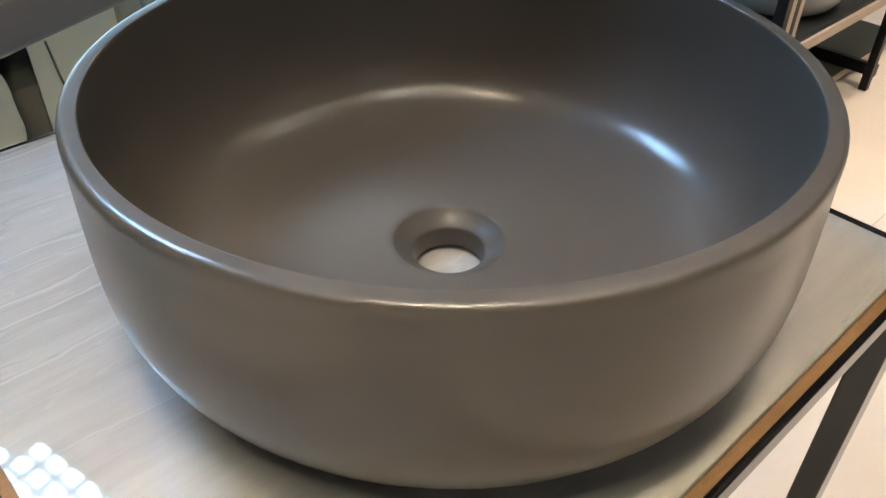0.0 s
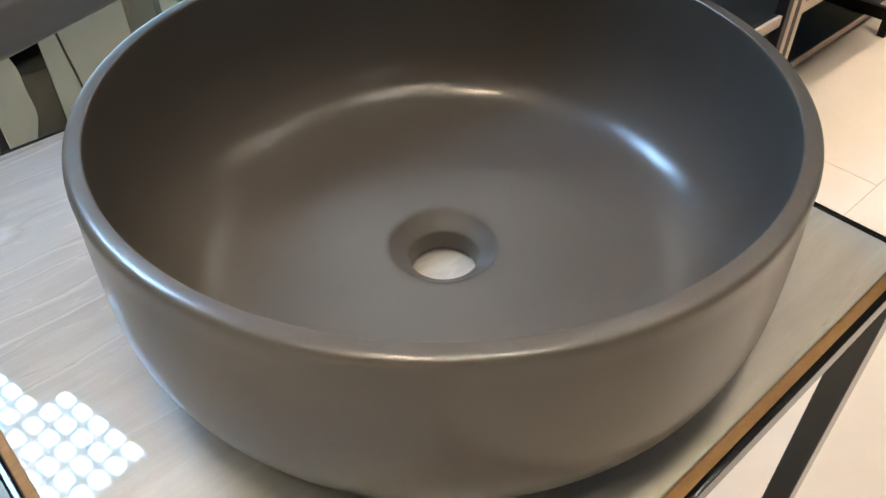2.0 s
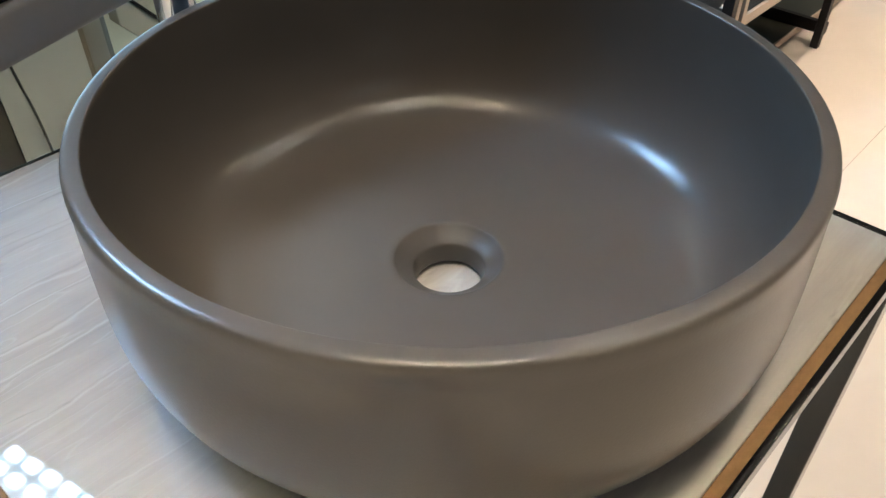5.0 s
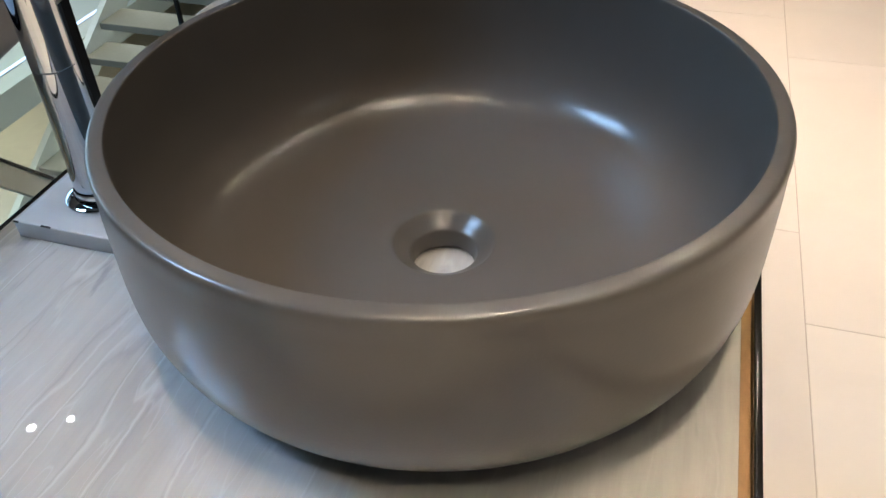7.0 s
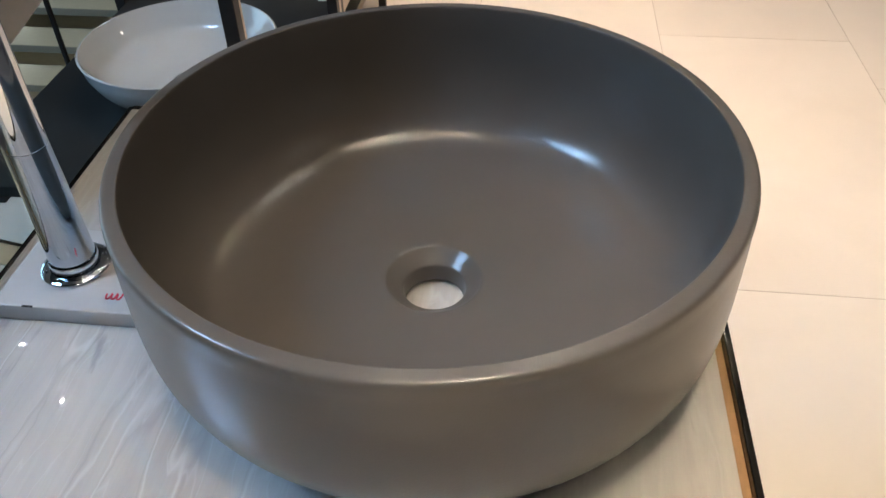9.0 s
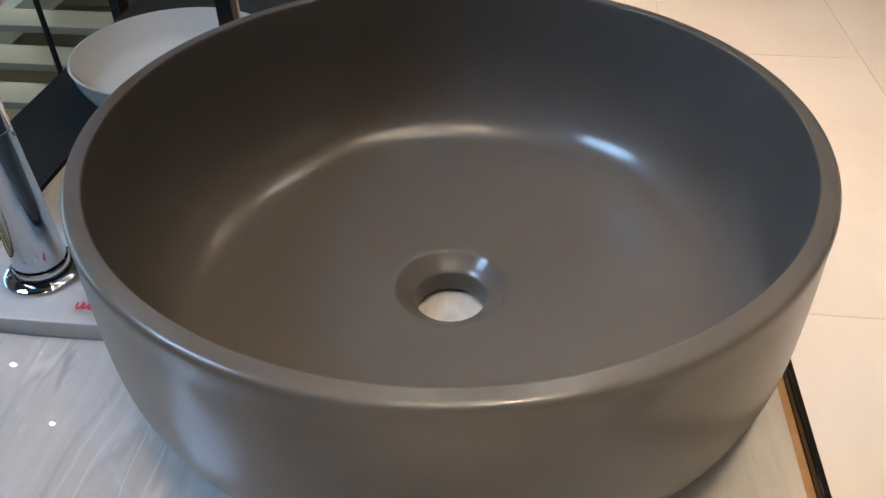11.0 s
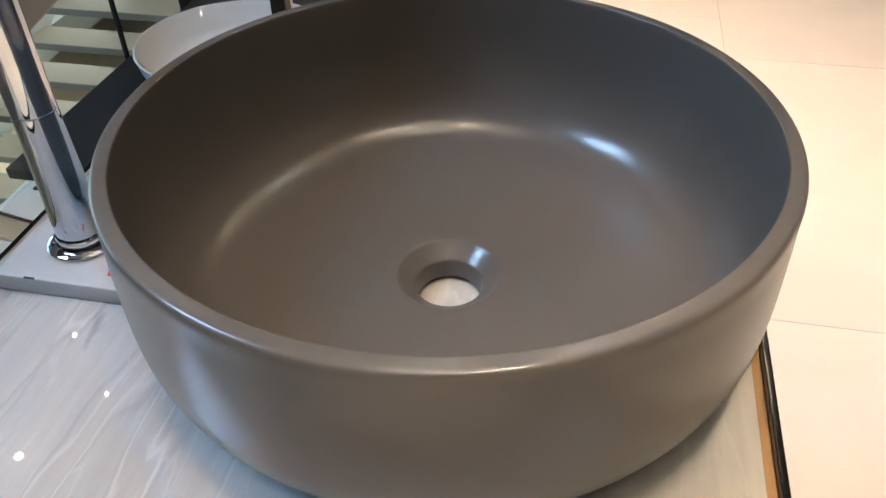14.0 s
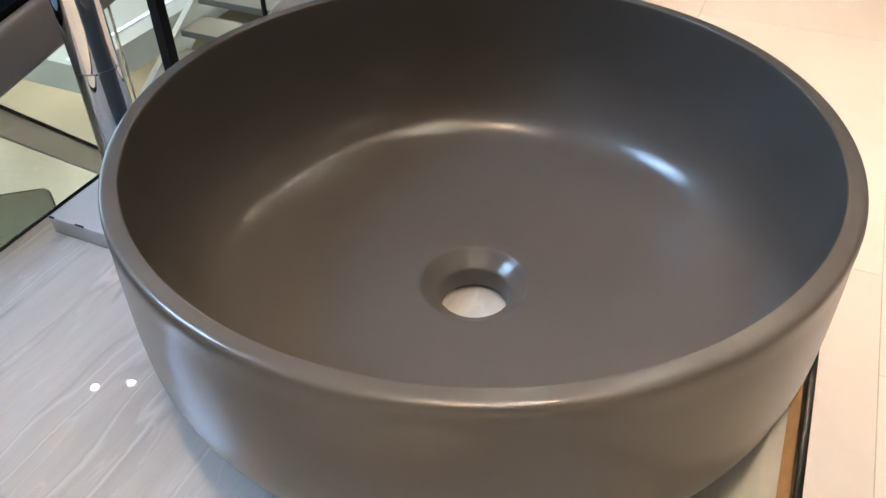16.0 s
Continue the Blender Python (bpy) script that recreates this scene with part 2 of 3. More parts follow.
def lathe_bm(profile, n=96, bm=None, centre=(0, 0, 0)):
    """Turns (radius, height) pairs about z. A radius of zero closes the end."""
    own = bm or bmesh.new()
    cx, cy, cz = centre
    rings = []
    for r, z in profile:
        if r < 1e-6:
            rings.append([own.verts.new((cx, cy, cz + z))])
        else:
            rings.append([own.verts.new((cx + r * math.cos(2 * math.pi * k / n), cy + r * math.sin(2 * math.pi * k / n), cz + z)) for k in range(n)])
    for a, b in zip(rings, rings[1:]):
        for k in range(n):
            k2 = (k + 1) % n
            q = [a[k % len(a)], a[k2 % len(a)], b[k2 % len(b)], b[k % len(b)]]
            q = list(dict.fromkeys(q))
            if len(q) > 2:
                own.faces.new(q)
    return own


def spline(points, steps=8):
    """Catmull-Rom through 2D or 3D points."""
    pts = [Vector(p) for p in points]
    pts = [2 * pts[0] - pts[1]] + pts + [2 * pts[-1] - pts[-2]]
    out = []
    for i in range(1, len(pts) - 2):
        p0, p1, p2, p3 = pts[i - 1:i + 3]
        for s in range(steps):
            t = s / steps
            out.append(0.5 * (2 * p1 + (p2 - p0) * t + (2 * p0 - 5 * p1 + 4 * p2 - p3) * t * t + (3 * p1 - p0 - 3 * p2 + p3) * t ** 3))
    out.append(pts[-2])
    return out


def tube_bm(points, radius, n=12, bm=None):
    own = bm or bmesh.new()
    pts = [Vector(p) for p in points]
    rings = []
    for i, p in enumerate(pts):
        d = (pts[min(i + 1, len(pts) - 1)] - pts[max(i - 1, 0)]).normalized()
        u = d.cross(Vector((0, 0, 1)) if abs(d.z) < 0.95 else Vector((1, 0, 0))).normalized()
        w = d.cross(u)
        rings.append([own.verts.new(p + (u * math.cos(2 * math.pi * k / n) + w * math.sin(2 * math.pi * k / n)) * radius) for k in range(n)])
    for a, b in zip(rings, rings[1:]):
        for k in range(n):
            own.faces.new((a[k], a[(k + 1) % n], b[(k + 1) % n], b[k]))
    own.faces.new(rings[0]), own.faces.new(rings[-1])
    return own


def thing(name, label, category, group="", kind="", at=(0, 0, 0)):
    ob = new(name)
    ob.location = at
    ob.empty_display_size = 0.05
    return tagged(ob, label, category, group, kind)


def structure(name, bm, mat, label, category):
    return tagged(part(name, bm, mat, None, "", False), label, category, "", "structure")


# ---------------- the setting ----------------
WEST, EAST, NORTH, SOUTH = -9.0, 6.0, 9.0, -8.0
EDGE = -1.33        # where the upper floor stops at the stairwell
floor = structure("floor", box_bm(EDGE + 0.004, EAST, SOUTH, NORTH, FLOOR - 0.30, FLOOR - 0.0012), GROUT, "beige porcelain tiled shop floor with narrow joints", "floor")
# unseen black section, added to keep ceiling bounce off the basin's back wall
structure("ceiling_south", box_bm(WEST, EAST, SOUTH, -0.55, CEIL, CEIL + 0.15), BLACK_BOARD, "unseen matt black ceiling section, added to cut light from behind the display", "ceiling")
structure("ceiling_stairwell", box_bm(WEST, -1.451, -0.549, NORTH, CEIL, CEIL + 0.15), BLACK_BOARD, "matt black ceiling over the stairwell", "ceiling")
structure("ceiling", box_bm(-1.45, EAST, -0.549, NORTH, CEIL, CEIL + 0.15), CEILING_PAINT, "grey painted ceiling with small downlights", "ceiling")
structure("wall_east", box_bm(EAST, EAST + 0.2, SOUTH, NORTH, FLOOR - 0.3, CEIL), WALL_PAINT, "plain pale painted shop wall", "wall")
structure("wall_north", box_bm(WEST, EAST, NORTH, NORTH + 0.2, LOWER, CEIL), WALL_PAINT, "plain pale painted shop wall", "wall")
structure("wall_south", box_bm(WEST, EAST, SOUTH - 0.2, SOUTH, LOWER, CEIL), WALL_PAINT, "plain pale painted shop wall", "wall")
structure("wall_west", box_bm(WEST - 0.2, WEST, SOUTH, NORTH, LOWER, CEIL), WALL_PAINT, "plain pale painted wall of the stairwell", "wall")
structure("floor_lower", box_bm(WEST, EAST, SOUTH, NORTH, LOWER - 0.2, LOWER), LOWER_TILE, "tan floor of the storey below the stairs", "floor")
structure("wall_stairwell", box_bm(EDGE + 0.10, EDGE + 0.20, SOUTH, NORTH, LOWER, FLOOR - 0.30), WALL_PAINT, "plain wall under the stairwell edge", "wall")
structure("trim", box_bm(EDGE - 0.012, EDGE + 0.002, SOUTH, NORTH, FLOOR - 0.30, FLOOR + 0.002, 0.002), STRINGER, "pale edge trim of the stairwell opening", "trim")


# ---------------- lights of the place, with added fill lamps ---
# builds the known downlights and also the added fill lamps
def downlight(x, y, watts, colour, r=0.012, spread=140, z=CEIL):
    d = thing("ceiling_downlight", "small round recessed ceiling downlight, lit, of a set with added fill lamps", "downlight", "ceiling downlights", "", (x, y, z))
    part("trim_ring", lathe_bm([(r * 1.0, -0.001), (r * 1.02, -0.008), (r * 1.35, -0.009), (r * 1.5, -0.001)], 32), WALL_PAINT, d)
    part("lens", lathe_bm([(0, -0.003), (r, -0.003), (r, -0.001), (0, -0.001)], 32), LENS, d)
    area_lamp("downlight_lamp", pose(x, y, z - 0.012), r * 2, watts, colour, None, spread)
    return d


# small spots over the stairwell side
# the one at (-1.381, 1.299) is added only for a glint on the slab
for x, y, r in ((-1.921, 0.908, 0.015), (-1.804, 0.983, 0.014), (-1.64, 1.309, 0.006), (-1.381, 1.299, 0.005), (-1.656, 1.484, 0.003), (-1.94, 1.572, 0.007), (-1.863, 1.645, 0.004)):
    downlight(x, y, 0.45, NEUTRAL, r)
# the lamps right over the display table
# the two near y = -0.9 are added to fill the front shadow
for x, y, w, c, a in ((-0.12, -0.21, 1.5, (1.0, 0.74, 0.45), 75), (-0.30, 0.06, 0.25, WARM, 90), (0.35, -0.14, 0.95, (1.0, 0.79, 0.55), 38), (0.42, 0.13, 0.55, (1.0, 0.79, 0.55), 48), (0.27, -0.45, 1.15, AMBER, 38), (0.45, -0.95, 3.0, AMBER, 60), (-0.15, -0.90, 1.1, WARM, 60), (0.10, 0.30, 1.6, WARM, 140)):
    downlight(x, y, w, c, 0.045, a)
for x, y, w, c in ((0.45, 1.82, 3.6, AMBER), (0.22, 1.20, 2.6, WARM), (0.42, 0.80, 1.2, AMBER), (-0.28, 1.12, 1.6, WARM)):
    downlight(x, y, w, c, 0.030, 160)
for x, y in ((2.0, -0.15), (2.4, -0.85), (2.5, 1.95)):
    downlight(x, y, 1.0, WARM, 0.060, 160)
# the last one is added; all three brighten the floor to the right
for x, y, w in ((1.7, -0.35, 2.6), (1.55, 0.55, 3.6), (0.95, 0.95, 2.0)):
    downlight(x, y, w, AMBER, 0.030, 60)
# shop floor
# the last one is added to brighten the floor by the stand
for x, y, w in ((-0.088, 1.785, 6.0), (-0.088, 2.53, 5.0), (-0.088, 3.23, 4.5), (0.30, 1.40, 6.0)):
    downlight(x, y, w, (1.0, 0.77, 0.58), 0.020, 64)
# all but the first are added at guessed spots to light the floor
for x, y, w in ((0.65, 1.70, 12), (1.7, 1.2, 12), (1.7, 2.8, 15), (3.2, 2.0, 15), (1.8, 4.6, 18), (2.4, -0.6, 14)):
    downlight(x, y, w * 0.42, (1.0, 0.77, 0.58), spread=80)
# unseen lamps, added so that floor bounce lights the basin's front
for x, y in ((0.0, -1.5), (1.2, -1.5), (0.0, -2.6), (1.4, -2.6), (-0.5, -3.8), (0.9, -3.8), (2.6, -2.9), (0.2, -5.4), (2.2, -5.4)):
    downlight(x, y, 11, AMBER, spread=60)
# unseen lamps added at the far shop walls, whose bounce fills the shadows
for x, y in ((-2.0, -7.2), (0.2, -7.2), (2.4, -7.2), (4.6, -7.2), (5.2, -4.4), (5.2, -1.8), (5.2, 0.8)):
    downlight(x, y, 14, WARM, 0.045, 140)


def panel_light(x, y, w, h):
    """Ceiling light module: glowing back plate and rows of rounded cells."""
    d = thing("ceiling_panel_light", "cool white ceiling light with rows of rounded cells", "ceiling light", "luminous ceiling over the stairs", "", (x, y, CEIL))
    part("back_plate", box_bm(-w / 2 + 0.004, w / 2 - 0.004, -h / 2 + 0.004, h / 2 - 0.004, -0.012, -0.001, 0.002), LED_BACK, d)
    nx = ny = 5
    bm = bmesh.new()
    ring = []
    for k in range(16):
        c, q = math.cos(2 * math.pi * k / 16), math.sin(2 * math.pi * k / 16)
        ring.append((w / nx * 0.35 * math.copysign(abs(c) ** 0.6, c), h / ny * 0.35 * math.copysign(abs(q) ** 0.6, q)))
    lo, up = [bm.verts.new((p[0], p[1], -0.018)) for p in ring], [bm.verts.new((p[0], p[1], -0.0125)) for p in ring]
    bm.faces.new(lo), bm.faces.new(up)
    for k in range(16):
        bm.faces.new((lo[k], lo[(k + 1) % 16], up[(k + 1) % 16], up[k]))
    cell = part("cell", bm, LED_WHITE, d)
    for k in range(nx * ny):
        o = cell if k == 0 else new("cell", cell.data)
        o.parent = d
        o.location = (-w / 2 + (k % nx + 0.5) * w / nx, -h / 2 + (k // nx + 0.5) * h / ny, 0)
    return d


module = panel_light(-1.755, -0.196, 0.47, 0.34)
module.matrix_basis = pose(-1.755, -0.196, CEIL, 0, 0, 12)
copy_thing(module, pose(-1.684, -0.529, CEIL, 0, 0, 12))
copy_thing(module, pose(-2.205, -0.390, CEIL, 0, 0, 12))
# added cool area lamp at the far end of the stairwell, as fill
area_lamp("stairwell_window", pose(WEST + 0.15, 3.0, 0.6, 0, -90, 0), 2.6, 220, (0.48, 0.78, 1.0), 5.5)


# ---------------- display table ----------------
X0, X1, Y0, Y1 = -0.3425, 0.2009, -0.271, 0.2474      # the stone slab
RX, RY0, RY1 = 0.2136, -0.281, 0.2525                 # outside of the steel rim
table = thing("display_table", "black steel display table with a fibreboard top in its tray", "table")
part("top_board", box_bm(-0.3425, 0.2085, -0.2755, 0.2475, -0.0150, -0.0064, 0.0006), MDF, table, "bare brown fibreboard top")
for b in ((0.2087, RX, RY0, RY1, -0.0160, 0.0004), (-0.3475, -0.3428, RY0, RY1, -0.0160, -0.0002), (-0.3427, 0.2086, RY0, -0.2757, -0.0160, 0.0004), (-0.3427, 0.2086, 0.2477, RY1, -0.0160, 0.0012)):
    part("rim", box_bm(*b, 0.0009, 3), BLACK_GLOSS, table, "black steel rim")
for x, y in ((0.2025, 0.2400), (0.2025, -0.2685), (-0.333, 0.2400), (-0.333, -0.2685)):
    part("leg", box_bm(x - 0.0105, x + 0.0105, y - 0.0125, y + 0.0125, FLOOR, -0.0162, 0.0015, 2), BLACK_GLOSS, table)
for x in (0.2025, -0.333):
    part("stretcher", box_bm(x - 0.010, x + 0.010, -0.2559, 0.2274, FLOOR + 0.10, FLOOR + 0.125, 0.0015), BLACK_GLOSS, table)

slab = part("stone_slab", box_bm(X0, X1, Y0 + 0.0015, Y1, -0.0062, 0.0, 0.0007, 2), MARBLE)
tagged(slab, "polished pale grey veined stone slab lying on the table", "stone slab")


# ---------------- washbasin ----------------
def washbasin():
    b = thing("washbasin", "round satin taupe ceramic countertop washbasin with an open drain hole", "washbasin")
    outer = spline([(0.1475, 0.0022), (0.1560, 0.0034), (0.1644, 0.0066), (0.1729, 0.0122), (0.1798, 0.0182), (0.1860, 0.0257), (0.1918, 0.0350), (0.1962, 0.0460), (0.1994, 0.0600), (0.2006, 0.0780), (0.2006, 0.1000), (0.2003, 0.1180), (0.1999, 0.1285)], 6)
    lip = spline([(0.1997, 0.1318), (0.1997, 0.1348), (0.1998, 0.1385), (0.1998, 0.1425), (0.1994, 0.1447), (0.1984, 0.1462), (0.1965, 0.1470), (0.1935, 0.1473), (0.1906, 0.1474), (0.1898, 0.1472), (0.1894, 0.1465), (0.1892, 0.1450)], 5)
    inner = spline([(0.1890, 0.138), (0.1886, 0.118), (0.1872, 0.096), (0.1832, 0.075), (0.1748, 0.0565), (0.1615, 0.0433), (0.1430, 0.0365), (0.1150, 0.0325), (0.0800, 0.0288), (0.0480, 0.0263), (0.0385, 0.0258)], 6)
    funnel = spline([(0.0366, 0.0256), (0.0352, 0.0252), (0.0340, 0.0243), (0.0322, 0.0227), (0.0290, 0.0203), (0.0258, 0.0181), (0.0240, 0.0167)], 5)
    throat = spline([(0.0233, 0.0158), (0.0229, 0.0145), (0.0223, 0.0110), (0.0217, 0.0070), (0.0214, 0.0040), (0.0216, 0.0030)], 4)
    under = [Vector((0.060, 0.0020)), Vector((0.1470, 0.0020))]
    prof = [(p.x, p.y) for p in outer + lip + inner + funnel + throat + under]
    bm = lathe_bm(prof, 160)
    bmesh.ops.remove_doubles(bm, verts=bm.verts[:], dist=0.00005)
    part("bowl", bm, CERAMIC, b)
    part("foot_ring", lathe_bm([(0.138, 0.0019), (0.138, 0.0004), (0.1390, 0.0), (0.1450, 0.0), (0.1462, 0.0004), (0.1462, 0.0019), (0.138, 0.0019)], 96), CERAMIC, b)
    return b


washbasin()


# ---------------- white plinth and tap ----------------
PZ = 0.015
plinth = thing("tap_plinth", "white acrylic slab under the tap with a red mark", "plinth")
part("slab", box_bm(-0.322, -0.197, -0.048, 0.041, 0.0002, PZ, 0.0010, 3), PLINTH, plinth)
part("chip", box_bm(-0.2975, -0.2890, -0.0482, -0.0468, PZ - 0.0008, PZ + 0.0002, 0.0002), BLACK, plinth, "small dark chip in the edge")
part("chip", box_bm(-0.3223, -0.3175, -0.0482, -0.0470, PZ - 0.0012, PZ + 0.0002, 0.0002), BLACK, plinth, "dark broken corner")
for k in range(3):
    cx = -0.2380 + k * 0.0042
    pts = [(cx + 0.0018 * math.cos(a), -0.031 + 0.0040 * math.sin(a), PZ + 0.0001) for a in [math.radians(d) for d in range(165, 391, 25)]]
    part("mark", tube_bm(pts, 0.0007, 6), RED_INK, plinth, "red printed curved stroke")


def basin_tap(x, y, z):
    t = thing("basin_tap", "tall polished chrome basin tap on the white slab", "tap", "", "", (x, y, z))
    flange = part("base_flange", lathe_bm([(0.0, 0.0002), (0.0250, 0.0002), (0.0258, 0.0010), (0.0258, 0.0020), (0.0248, 0.0030), (0.0210, 0.0038), (0.0186, 0.0041)], 64), CHROME, t)
    for a in (35, 215):
        part("screw", lathe_bm([(0, 0.0050), (0.0010, 0.0050), (0.0016, 0.0043), (0.0017, 0.0028), (0, 0.0028)], 16, None, (0.0216 * math.cos(radians(a)), 0.0216 * math.sin(radians(a)), 0)), CHROME_KNURL, flange)
    part("lock_ring", lathe_bm([(0.0178, 0.0041), (0.0182, 0.0054), (0.0182, 0.0096), (0.0176, 0.0108)], 64), CHROME_KNURL, t, "ribbed chrome ring")
    part("body", lathe_bm([(0.0166, 0.0109), (0.0170, 0.0116), (0.0170, 0.014), (0.0149, 0.1100), (0.0147, 0.1106), (0.0144, 0.1107)], 64), CHROME, t)
    part("head", lathe_bm([(0.0144, 0.1108), (0.0147, 0.1109), (0.0149, 0.1115), (0.0149, 0.392), (0.0143, 0.398), (0.012, 0.4005), (0.0, 0.401)], 64), CHROME, t)
    part("spout", tube_bm(spline([(0.008, 0.001, 0.379), (0.045, 0.003, 0.385), (0.095, 0.005, 0.383), (0.118, 0.006, 0.371)], 5), 0.0095, 24), CHROME, t)
    part("dot", lathe_bm([(0, 0.0), (0.0016, 0.0), (0.0012, 0.0006), (0, 0.0008)], 16), RED_INK, t, "small red hot water dot")
    t.children[-1].matrix_basis = pose(0.0064, -0.0156, 0.032, 90, 0, 22)
    return t


basin_tap(-0.2768, -0.0020, PZ)


# ---------------- stair rail, glass and boards beside the table ----------------
def sloped_box(x0, x1, y0, y1, za, zb, slope, bevel):
    bm = box_bm(x0, x1, y0, y1, za, zb, bevel, 3)
    for v in bm.verts:
        v.co.z += slope * v.co.y
    return bm


rail = thing("stair_handrail", "flat grey painted stair handrail over a glass balustrade", "handrail")
part("rail", sloped_box(-0.452, -0.394, -0.75, 0.60, 0.0705, 0.1155, 0.174, 0.006), RAIL_GREY, rail)
part("seal", sloped_box(-0.4252, -0.402, -0.75, 0.60, 0.1155, 0.1215, 0.156, 0.001), SHEET_BLACK, rail, "black rubber seal along the rail")
part("ledge", sloped_box(-0.500, -0.4255, -0.75, 0.60, 0.1145, 0.1225, 0.156, 0.0012), BLUE_LEDGE, rail, "pale blue glossy ledge behind the seal")
low = part("lower_pane", sloped_box(-0.4335, -0.4265, -0.75, 0.16, -0.72, 0.069, 0.174, 0.001), GLASS, rail, "clear greenish glass pane", False)
low.visible_shadow = False
for y in (-0.70, 0.045):
    part("clamp", box_bm(-0.45, -0.41, y - 0.02, y + 0.02, FLOOR, -0.60 , 0.002), BLACK, rail)


def glass_plate(x, thick, outline):
    """Upright plate across x with the given (y, z) outline."""
    bm = bmesh.new()
    front, back = [bm.verts.new((x, y, z)) for y, z in outline], [bm.verts.new((x - thick, y, z)) for y, z in outline]
    bm.faces.new(front), bm.faces.new(back[::-1])
    for k in range(len(outline)):
        n = (k + 1) % len(outline)
        bm.faces.new((front[k], back[k], back[n], front[n]))
    return bm


corner = [(0.205 + 0.012 * math.cos(a), -0.250 + 0.012 * math.sin(a)) for a in [radians(d) for d in range(63, -1, -9)]]
smoked = part("smoked_sheet", glass_plate(-0.700, 0.006, [(0.092, FLOOR), (0.092, -0.181)] + corner + [(0.217, FLOOR)]), SMOKED, None, "", False)
tagged(smoked, "smoked glass sheet standing behind the glass balustrade", "glass sheet")
# solid band with a dark cap, modelled in place of a reflection
brace = thing("stair_brace", "pale diagonal band with a dark top edge, standing in for a reflection", "brace", "", "", (-0.80, 0.30, -0.21))
for nm, za, zb, xa, xb, m, lb in (("beam", -0.052, 0.0, -0.03, 0.0, STRINGER, ""), ("cap", 0.0005, 0.008, -0.034, 0.004, BLACK, "dark cap strip")):
    bm = box_bm(xa, xb, -0.12, 0.50, za, zb, 0.002)
    for v in bm.verts:
        v.co.z -= 1.12 * v.co.y
    part(nm, bm, m, brace, lb)


def board(name, label, category, y0, y1, mat, x=-0.39, z0=FLOOR, z1=-0.004, wave=0.0, thick=0.004, taper=0.0):
    """Upright sheet behind the table edge; wave bends its far edge."""
    n = 72
    bm = bmesh.new()
    rows = []
    for k in range(n + 1):
        row = []
        for far, yy in ((0, y0), (1, y1)):
            top = z1 if z1 is not None else 0.071 + 0.174 * yy
            z = z0 + (top - z0) * k / n
            w = wave * (math.sin(z * 39.4 + 5.63) + 0.35 * math.sin(z * 91.7 + 13.7)) if far else 0
            yw = yy + taper * z + w
            row += [bm.verts.new((x, yw, z)), bm.verts.new((x - thick, yw, z))]
        rows.append(row)
    for a, b in zip(rows, rows[1:]):
        for i, j in ((0, 2), (2, 3), (3, 1), (1, 0)):
            bm.faces.new((a[i], a[j], b[j], b[i]))
    for r in (rows[0], rows[-1]):
        bm.faces.new((r[0], r[2], r[3], r[1]))
    return tagged(part(name, bm, mat, None, "", True), label, category)


board("brass_strip", "narrow brass strip standing beside white boards", "metal strip", -0.148, -0.135, BRASS, -0.618)
board("tan_strip", "tan edge board standing behind the glass", "board", -0.199, -0.149, TAN, -0.620)
board("black_strip", "narrow black strip beside a white sheet", "metal strip", -0.1342, -0.1238, BLACK, -0.619)
board("white_sheet", "white plastic sheet with a wavy edge standing behind the glass", "plastic sheet", -0.1234, -0.0870, WHITE_BOARD, -0.616, wave=0.0060)
board("brown_sheet", "dark brown glossy sheet behind the white sheet", "sheet", -0.1135, -0.0449, BROWN_SHEET, -0.625, z1=-0.0835)
board("black_sheet", "glossy black sheet above a brown sheet", "sheet", -0.1135, -0.0449, SHEET_BLACK, -0.627, z0=-0.083)
board("foam_board", "white foam board standing upright behind the glass", "board", -0.052, 0.0515, WHITE_BOARD, -0.620, thick=0.0015)
side = thing("side_board", "tan side board set at an angle to the white board", "board")
part("panel", box_bm(0, 0.29, -0.006, 0.0, 0.0, 0.777, 0.001), TAN, side)
part("end_strip", box_bm(0.2902, 0.395, -0.006, 0.0, 0.0, 0.777, 0.001), BLACK, side, "black end strip")
side.matrix_basis = pose(-0.6225, 0.0520, FLOOR, 0, 0, 153.5)
cable = part("cable", tube_bm(spline([(-0.6185, -0.0320, -0.035), (-0.6185, -0.0297, -0.056), (-0.6185, -0.0277, -0.075), (-0.6185, -0.0238, -0.108), (-0.6185, -0.0211, -0.167), (-0.6185, -0.0205, -0.286), (-0.6185, -0.0200, FLOOR + 0.002)], 6), 0.0014, 8), CABLE)
tagged(cable, "thin dark cable hanging in front of the white board", "cable")


# ---------------- low stand with white basins ----------------
BZ = -0.418
stand = thing("display_stand", "low black steel stand with dark boards and oak edging", "display stand")
SX0, SX1, SY0, SY1 = -0.965, -0.415, 0.63, 2.17
part("upper_board", box_bm(SX0, SX1 - 0.0202, SY0, SY1, BZ - 0.022, BZ, 0.001), BLACK_BOARD, stand, "matt black board")
for y0, y1 in ((SY0, 0.7275), (0.7605, 1.3545), (1.4345, SY1)):
    part("board_lip", box_bm(SX1 - 0.0200, SX1 - 0.0092, y0, y1, BZ - 0.022, BZ, 0.001), BLACK_BOARD, stand)
    part("upper_edging", box_bm(SX1 - 0.0090, SX1, y0, y1, BZ - 0.024, BZ + 0.001, 0.001), OAK_EDGE, stand, "pale oak edging")
part("lower_board", box_bm(SX0, SX1 - 0.127, SY0, SY1 + 0.45, FLOOR + 0.018, FLOOR + 0.037, 0.001), GREEN_BOARD, stand, "dark green-grey board")
